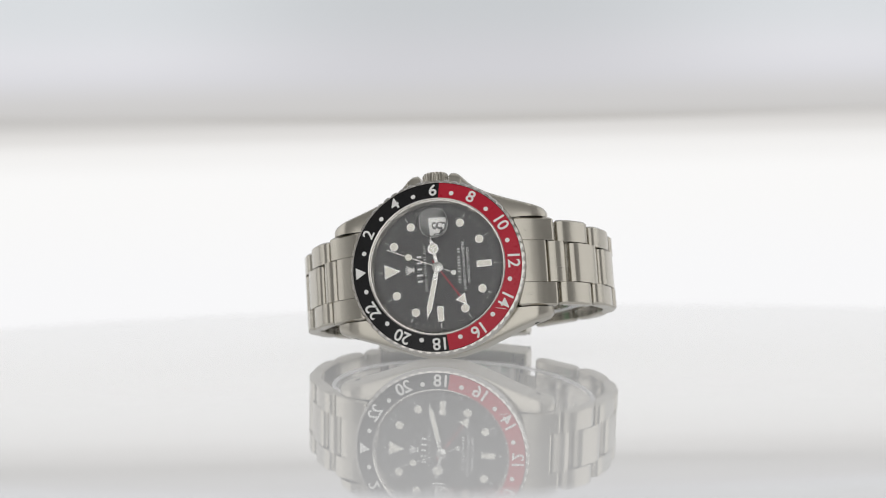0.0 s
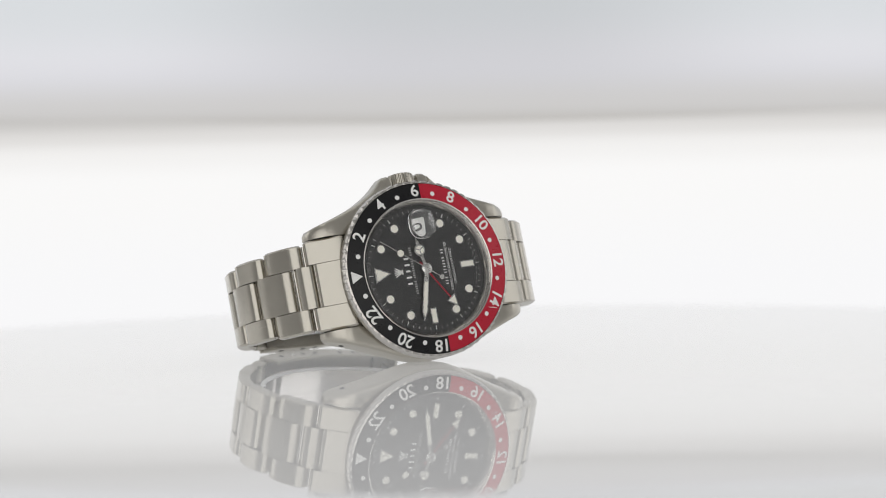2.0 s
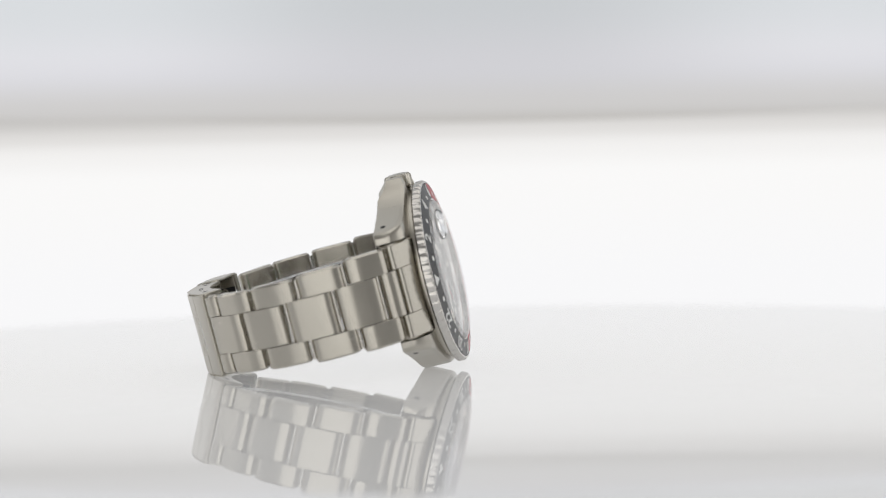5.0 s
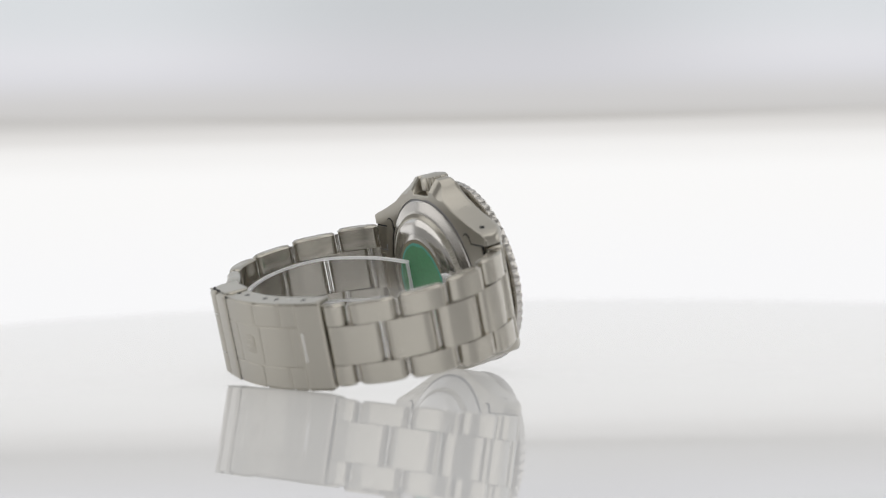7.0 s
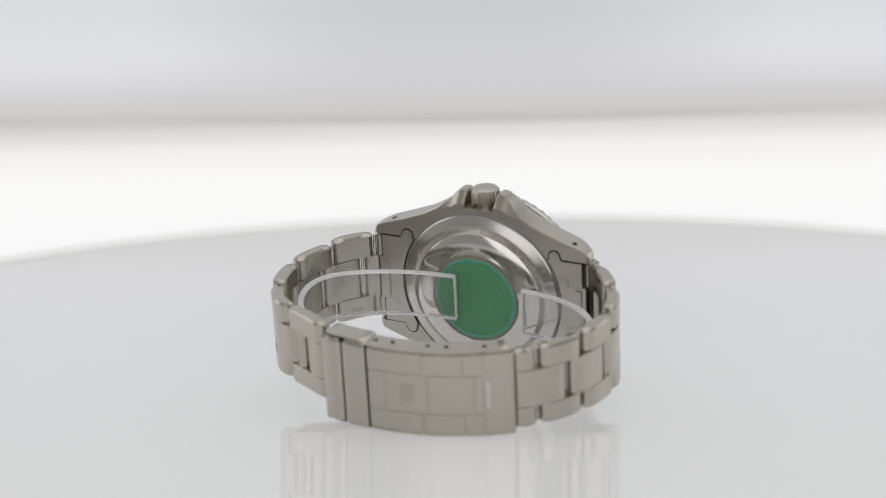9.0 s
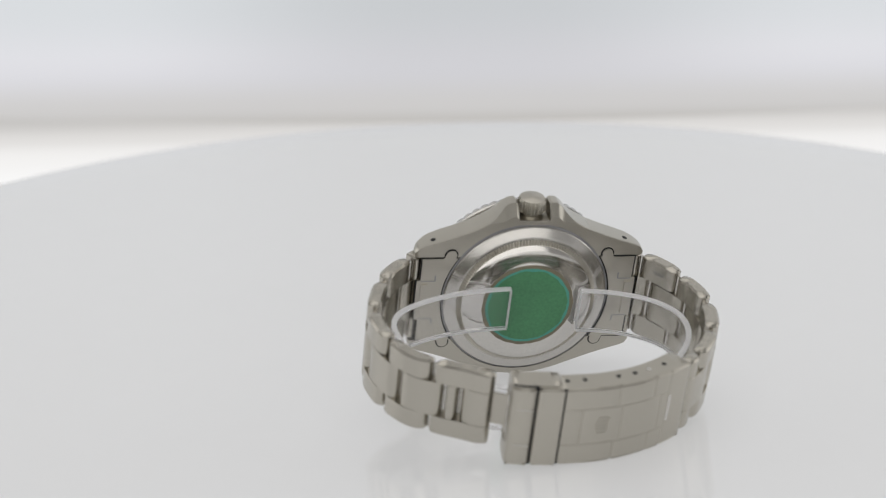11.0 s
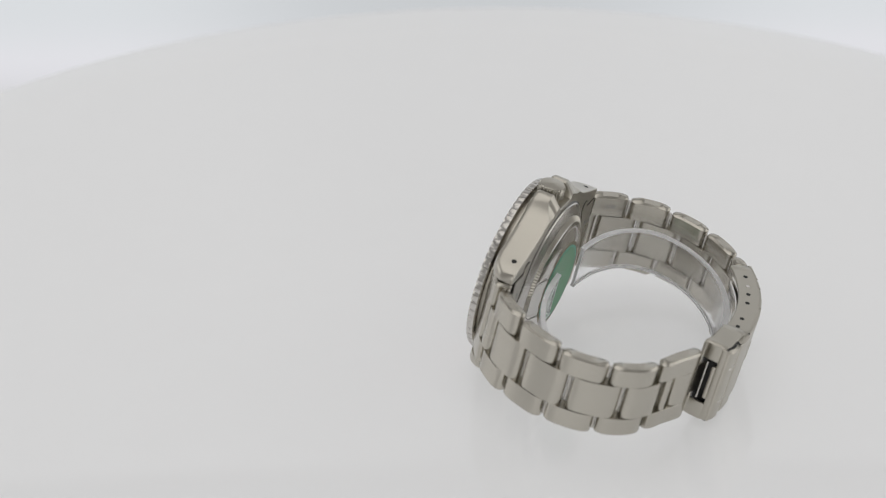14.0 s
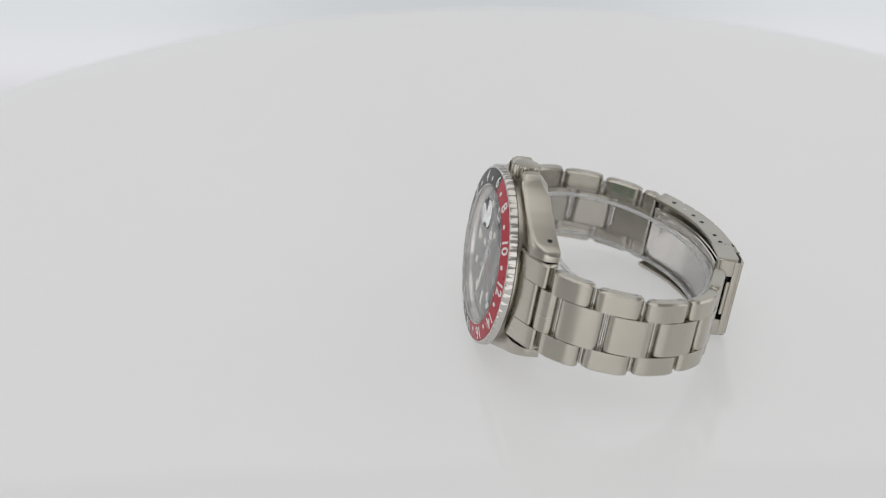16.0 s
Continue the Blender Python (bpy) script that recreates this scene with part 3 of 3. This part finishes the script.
def end_outline(sy, grow):
    """Plan of an end piece: hollowed to the round of the case, with a round ear at each corner."""
    r = 18.2 - grow
    pts = []
    for a in range(-33, 34, 3):
        pts.append((r * math.sin(radians(a)), r * math.cos(radians(a))))
    ear = [(10.75 + (1.15 + grow) * math.cos(radians(t)), 16.7 + (1.15 + grow) * math.sin(radians(t))) for t in range(-120, 91, 30)]
    w = 9.95 + grow
    right = ear + [(w, 18.2), (w, 22.7 + grow), (4.75, 22.7 + grow), (4.75, 23.5 + grow)]
    left = [(-x, y) for x, y in right[::-1]]
    return [(x, sy * y) for x, y in pts + right + left]


def build_end_pieces():
    """Inserts between the lugs, with ears that hook round the case back, and dark inlays that draw the shade of the
    gaps about them.
    """
    for sy in (-1, 1):
        bm = bmesh.new()
        slab(bm, end_outline(sy, 0.0), -9.74, -6.2)
        piece = part("end_piece", bm, SATIN, WATCH, "steel end piece fitted between the lugs", 25)
        bm = bmesh.new()
        slab(bm, end_outline(sy, 0.3), -9.56, -9.25)
        part("gap", bm, DARK, piece, "dark inlay drawn as the shaded gap round the end piece")
        for sx in (-1, 1):
            bm = bmesh.new()
            x = sx * 4.6
            slab(bm, [(x - 0.1, sy * 19.7), (x + 0.1, sy * 19.7), (x + 0.1, sy * 22.6), (x - 0.1, sy * 22.6)], -9.79, -9.5)
            slab(bm, box_outline(min(x, x + sx * 1.4), max(x, x + sx * 1.4), sy * 19.7 - 0.14, sy * 19.7 + 0.14), -9.8, -9.5)
            part("split", bm, GREY_COAT, piece, "narrow slit")
        bm = bmesh.new()
        slab(bm, [(-3.9, sy * 21.3), (3.9, sy * 21.3), (3.9, sy * 22.6), (-3.9, sy * 22.6)], -10.1, -9.3, 0.15)
        part("tube", bm, SATIN, piece, "hinge tube")


def build_bracelet():
    band = new("bracelet")
    band.parent = WATCH
    tagged(band, "brushed steel three-row bracelet, closed")
    # joints counted from the lugs: outer rows, then the middle row
    for side in (0, 1):
        outer = [0.0] + [LEAD + j for j in ((7.8, 18.5, 29.4, 40.6, 51.9) if side == 0 else (7.4, 17.9, 28.6, 39.3, 49.7))]
        middle = [0.0] + [LEAD + j for j in ((5.4, 11.0, 22.0, 33.2, 44.8, 54.6, 58.0) if side == 0 else (5.4, 10.7, 21.3, 32.2, 43.0))]
        def at(a, b):
            return (a, b) if side == 0 else (LOOP_LENGTH - b, LOOP_LENGTH - a)
        ends = LOCK_IN - 3.6 if side == 0 else LOOP_LENGTH - CLASP_END + 0.5
        for row, joints in (("side", outer), ("mid", middle)):
            js = [j for j in joints if j < ends - 2] + [ends]
            for k, (a, b) in enumerate(zip(js, js[1:])):
                gap = 1.0 if row == "mid" else 0.85
                g0, g1 = (0.3 if j == LEAD + 5.4 else gap * (j > 0) for j in (a, b))
                s0, s1 = at(a + g0 / 2, b - g1 / 2)
                w = half_width((s0 + s1) / 2)
                c = w * 0.475
                spans = [(-c + 0.03, c - 0.03, 0.05, 0.05)] if row == "mid" else [(c + 0.03, w, 0.05, 0.4), (-w, -c - 0.03, 0.4, 0.05)]
                for x0, x1, e0, e1 in spans:
                    bm = bmesh.new()
                    strip(bm, s0, s1, x0, x1, 0.0, 2.9 if k else 3.4, round_ends=1.15 if k else 0.6, edge=e0, along=2.3 if k else 0.8, sink=tuck, edge1=e1)
                    part("end_link" if k == 0 else "link", bm, BRUSHED, band)
        # pins show in the joints
        for j in outer[1:] + middle[1:]:
            if j > ends - 1:
                continue
            s = j if side == 0 else LOOP_LENGTH - j
            w = half_width(s) - 0.6
            y, z = on_loop(s, 1.9 + tuck(s))
            bm = bmesh.new()
            slab(bm, disc_outline(0.36, 10), -w, w, m=Matrix.Translation((0, y, z)) @ Matrix.Rotation(radians(90), 4, "Y"))
            part("pin", bm, POLISHED, band)
    for s, x, way in ((LEAD + 12.8, -7.1, 1), (LOOP_LENGTH - LEAD - 12.8, 7.1, -1)):
        y0, z0 = on_loop(s, 2.92)
        y1, z1 = on_loop(s + way * 0.5, 2.92)
        right = Vector((0, y1 - y0, z1 - z0)).normalized()
        up = Vector((-way, 0, 0))
        out = right.cross(up)
        m = Matrix.Translation((x, y0, z0)) @ Matrix((right, up, out)).transposed().to_4x4()
        lettering("engraved_number", "93150", 1.25, 0.03, m, GREY_COAT, band, "engraved dark number")
    return band


def build_clasp():
    clasp = new("clasp")
    clasp.parent = WATCH
    tagged(clasp, "folding steel clasp with a flip lock")
    w = 8.8
    a, seam, b = LOCK_IN, LOCK_OUT, CLASP_END
    rest = station(-3.2, -55.5)
    bm = bmesh.new()
    strip(bm, seam + 0.1, b, -w, w, 0.11, 1.1, 18, 0.35, 0.4)
    part("cover", bm, BRUSHED_ALONG, clasp, "brushed cover plate with link-shaped panels")
    # pressed panels like three rows of links, with narrow grooves between
    g = 0.09
    outer_cuts = [rest + 0.2] + [station(y, z) for y, z in ((8.0, -54.6), (15.8, -52.2), (19.0, -50.6))]
    inner_cuts = [rest + 0.2] + [station(y, z) for y, z in ((0.6, -55.5), (9.2, -54.3), (17.4, -51.4), (19.0, -50.6))]
    for x0, x1, cuts in ((-w, -4.1, outer_cuts), (-4.1, 4.1, inner_cuts), (4.1, w, outer_cuts)):
        for s0, s1 in zip(cuts, cuts[1:]):
            bm = bmesh.new()
            low, high = x0 <= -w, x1 >= w
            strip(bm, s0 + g, s1 - g, x0 + g * (not low), x1 - g * (not high), 0.0, 0.7, 6, 0.16, 0.5 if low else 0.12, edge1=0.5 if high else 0.12)
            part("panel", bm, BRUSHED_ALONG, clasp)
    bm = bmesh.new()
    strip(bm, outer_cuts[-1] + 0.02, b, -w, w, 0.02, 0.7, 6, 0.3, 0.5)
    part("panel", bm, BRUSHED_ALONG, clasp)
    # raised emblem: five rays over a base
    for k in range(5):
        bm = bmesh.new()
        c = station(4.9, -55.1)
        x = -1.7 + 0.85 * k
        strip(bm, c - 1.3 + 0.3 * abs(k - 2), c + 1.2, x - 0.2, x + 0.2, -0.14, 0.2, 2, 0.1, 0.08)
        part("emblem_bar", bm, BRUSHED_ALONG, clasp)
    bm = bmesh.new()
    strip(bm, c + 1.3, c + 1.9, -1.6, 1.6, -0.14, 0.2, 2, 0.1, 0.08)
    part("emblem_bar", bm, BRUSHED_ALONG, clasp)
    bm = bmesh.new()
    c = station(19.9, -50.1)
    strip(bm, c - 0.35, c + 0.35, -3.0, 3.0, -0.08, 0.3, 2, 0.15, 0.1)
    part("raised_bar", bm, POLISHED, clasp, "bright raised bar")
    for sx in (-1, 1):
        bm = bmesh.new()
        strip(bm, rest - 2.0, b - 0.3, min(sx * w, sx * (w - 0.8)), max(sx * w, sx * (w - 0.8)), 0.6, 5.1, 18, 0.8, 0.14)
        part("side_wall", bm, SATIN, clasp)
        for y, z in ((-2.2, -52.5), (1.3, -52.3), (8.2, -51.4), (11.7, -50.5), (14.8, -49.4), (18.3, -47.8)):
            bm = bmesh.new()
            out = sx * w + 0.3
            slab(bm, disc_outline(0.5, 14), -0.1, 0.05, m=Matrix.Translation((out, y, z)) @ Matrix.Rotation(radians(90), 4, "Y"))
            part("adjusting_hole", bm, DARK if (y, z) != (14.8, -49.4) else POLISHED, clasp)
    flip = new("flip_lock")
    flip.parent = WATCH
    tagged(flip, "folded-over steel lock with an open end")
    f = w + 0.2
    bm = bmesh.new()
    strip(bm, a, seam - 0.22, -f, f, -0.3, 0.8, 8, 0.5, 0.6, along=1.2)
    part("lock_cover", bm, BRUSHED_ALONG, flip)
    bm = bmesh.new()
    strip(bm, seam + 0.22, rest - 0.05, -f, f, -0.26, 0.8, 6, 0.3, 0.6)
    part("lock_plate", bm, BRUSHED_ALONG, flip)
    bm = bmesh.new()
    strip(bm, rest - 0.5, rest + 0.45, -w + 0.1, w - 0.1, 0.1, 0.8, 2, 0.1, 0.05)
    part("seam", bm, DARK, flip, "dark seam")
    for x in (-4.1, 4.1):
        bm = bmesh.new()
        strip(bm, a + 1.4, seam - 0.5, x - 0.12, x + 0.12, -0.36, 0.2, 3, 0.05, 0.05)
        part("ridge", bm, POLISHED, flip)
    bm = bmesh.new()
    strip(bm, seam - 0.6, seam + 0.6, -w + 0.1, w - 0.1, 0.25, 0.8, 2, 0.1, 0.05)
    part("seam", bm, DARK, flip, "dark seam")
    def slant(q):
        """The open end leans out over the links; the slant dies away towards the seam."""
        return 0.3 * min(1.0, max(0.0, (rest - q) / (rest - 2.0 - a)))
    for sx in (-1, 1):
        bm = bmesh.new()
        x = sx * (f + 0.12)
        strip(bm, a + 0.1, rest - 0.1, min(x, x - sx * 0.6), max(x, x - sx * 0.6), 0.85, 5.7, 8, 1.1, 0.2, lean=slant)
        part("lock_wall", bm, SATIN, flip)
        bm = bmesh.new()
        x = sx * (f + 0.06)
        strip(bm, a + 0.4, seam + 0.4, min(x, x - sx * 0.5), max(x, x - sx * 0.5), 0.45, 1.0, 6, 0.1, 0.05, lean=slant)
        part("seam", bm, DARK, flip, "dark seam")
    # the open end: a frame round a slot that widens at both its ends, its shade drawn by a black sheet
    def lean(q):
        return 0.3
    h = f - 0.15
    for x0, x1, d0, d1 in ((-h, h, 0.25, 1.7), (-4.0, 4.0, 1.6, 2.5), (-h, h, 4.8, 5.6), (-h, -5.2, 1.5, 5.0), (5.2, h, 1.5, 5.0)):
        bm = bmesh.new()
        strip(bm, a + 0.1, a + 0.9, x0, x1, d0, d1, 2, 0.3, 0.15, lean=lean)
        part("end_frame", bm, SATIN, flip)
    bm = bmesh.new()
    strip(bm, a + 2.0, a + 2.4, -6.2, 6.2, 1.0, 5.4, 2, 0.1, 0.05, lean=lean)
    part("slot_shade", bm, DARK, flip, "black sheet drawn as the shade in the open slot")
    bm = bmesh.new()
    strip(bm, a + 0.15, a + 0.6, -4.6, 4.6, 3.4, 3.75, 2, 0.12, 0.1, lean=lean)
    part("latch_bar", bm, POLISHED, flip, "bright latch bar in the slot")
    bm = bmesh.new()
    strip(bm, a - 6.4, a + 1.6, -3.6, 3.6, 4.6, 5.1, 8, 0.2, 0.1)
    part("tongue", bm, SATIN, clasp, "steel tongue that runs into the lock")
    for k, (d0, d1) in enumerate(((3.4, 4.1), (4.4, 5.1))):
        bm = bmesh.new()
        strip(bm, a + 3 + 2 * k, b - 1 - 2 * k, -5.4, 6.2, d0, d1, 16, 0.3)
        part("folding_blade", bm, POLISHED, clasp, "polished folding blade")


def build_watch():
    build_case()
    build_case_back()
    build_end_pieces()
    build_bezel()
    build_dial()
    build_crown()
    build_bracelet()
    build_clasp()


build_watch()


def plastic_strip():
    """The clear protective strip that lies inside the bracelet, its two ends standing free behind the case back."""
    holder = tagged(new("plastic_strip"), "clear protective plastic strip curled inside the bracelet", "plastic strip")
    mid = []
    for i in range(49):
        s = LEAD + 23 + (LOOP_LENGTH - 2 * LEAD - 46) * i / 48
        mid.append(on_loop(s, 4.5 + 1.6 * math.sin(math.pi * i / 48)))
    pts = [(-4.2, -13.4), (-9.0, -13.5), (-14.5, -14.2), (-20.0, -15.8), (-25.0, -18.4)] + mid + [(25.5, -17.2), (21.0, -14.6), (17.0, -13.6), (11.0, -13.2)]
    q = np.array(pts)
    run = np.concatenate([[0], np.cumsum(np.linalg.norm(np.diff(q, axis=0), axis=1))])
    at = np.linspace(0, run[-1], 140)
    q = np.stack([np.interp(at, run, q[:, 0]), np.interp(at, run, q[:, 1])], axis=1)
    for _ in range(40):
        q[1:-1] = 0.25 * q[:-2] + 0.5 * q[1:-1] + 0.25 * q[2:]
    pts = [tuple(map(float, v)) for v in q]

    def ribbon(x0, x1, thick, name, material, label):
        bm = bmesh.new()
        rings = []
        for i, (y, z) in enumerate(pts):
            j, h = max(0, i - 1), min(len(pts) - 1, i + 1)
            ty, tz = pts[h][0] - pts[j][0], pts[h][1] - pts[j][1]
            n = math.hypot(ty, tz)
            oy, oz = -tz / n * thick / 2, ty / n * thick / 2
            k = -0.9 * i / (len(pts) - 1)
            rings.append([Vector((x0 + k, y - oy, z - oz)), Vector((x1 + k, y - oy, z - oz)), Vector((x1 + k, y + oy, z + oz)), Vector((x0 + k, y + oy, z + oz))])
        loft(bm, rings)
        ob = part(name, bm, material, holder, label, 50)
        ob.visible_shadow = False
    ribbon(-4.75, 4.5, 0.3, "film", FILM, "clear film")
    ribbon(4.5, 4.95, 1.1, "film_edge", FILM_EDGE, "frosted cut edge")
    ribbon(-5.2, -4.75, 0.95, "film_edge", FILM_EDGE, "frosted cut edge")
    for (y, z) in (pts[0], pts[-1]):
        bm = bmesh.new()
        k = -0.9 if y > 0 else 0.0
        slab(bm, box_outline(-4.75 + k, 4.5 + k, y - 0.2, y + 0.2), z - 0.3, z + 0.3)
        part("film_end", bm, FILM_EDGE, holder, "frosted cut end")
    return holder


FILM_STRIP = plastic_strip()


def motions():
    times = [k * 0.25 for k in range(65)]
    rest = watch_pose()
    rows = [(t, Matrix.Rotation(radians(between(TURN, t)), 4, "Z")) for t in times]
    walk(TURNTABLE, rows)
    walk(WATCH, [(t, m @ rest) for t, m in rows])
    walk(FILM_STRIP, [(t, m @ rest) for t, m in rows])
    walk(SECOND_HAND, [(t, Matrix.Rotation(radians(-6.0 * t), 4, "Z")) for t in range(17)])
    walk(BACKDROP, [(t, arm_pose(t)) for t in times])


motions()
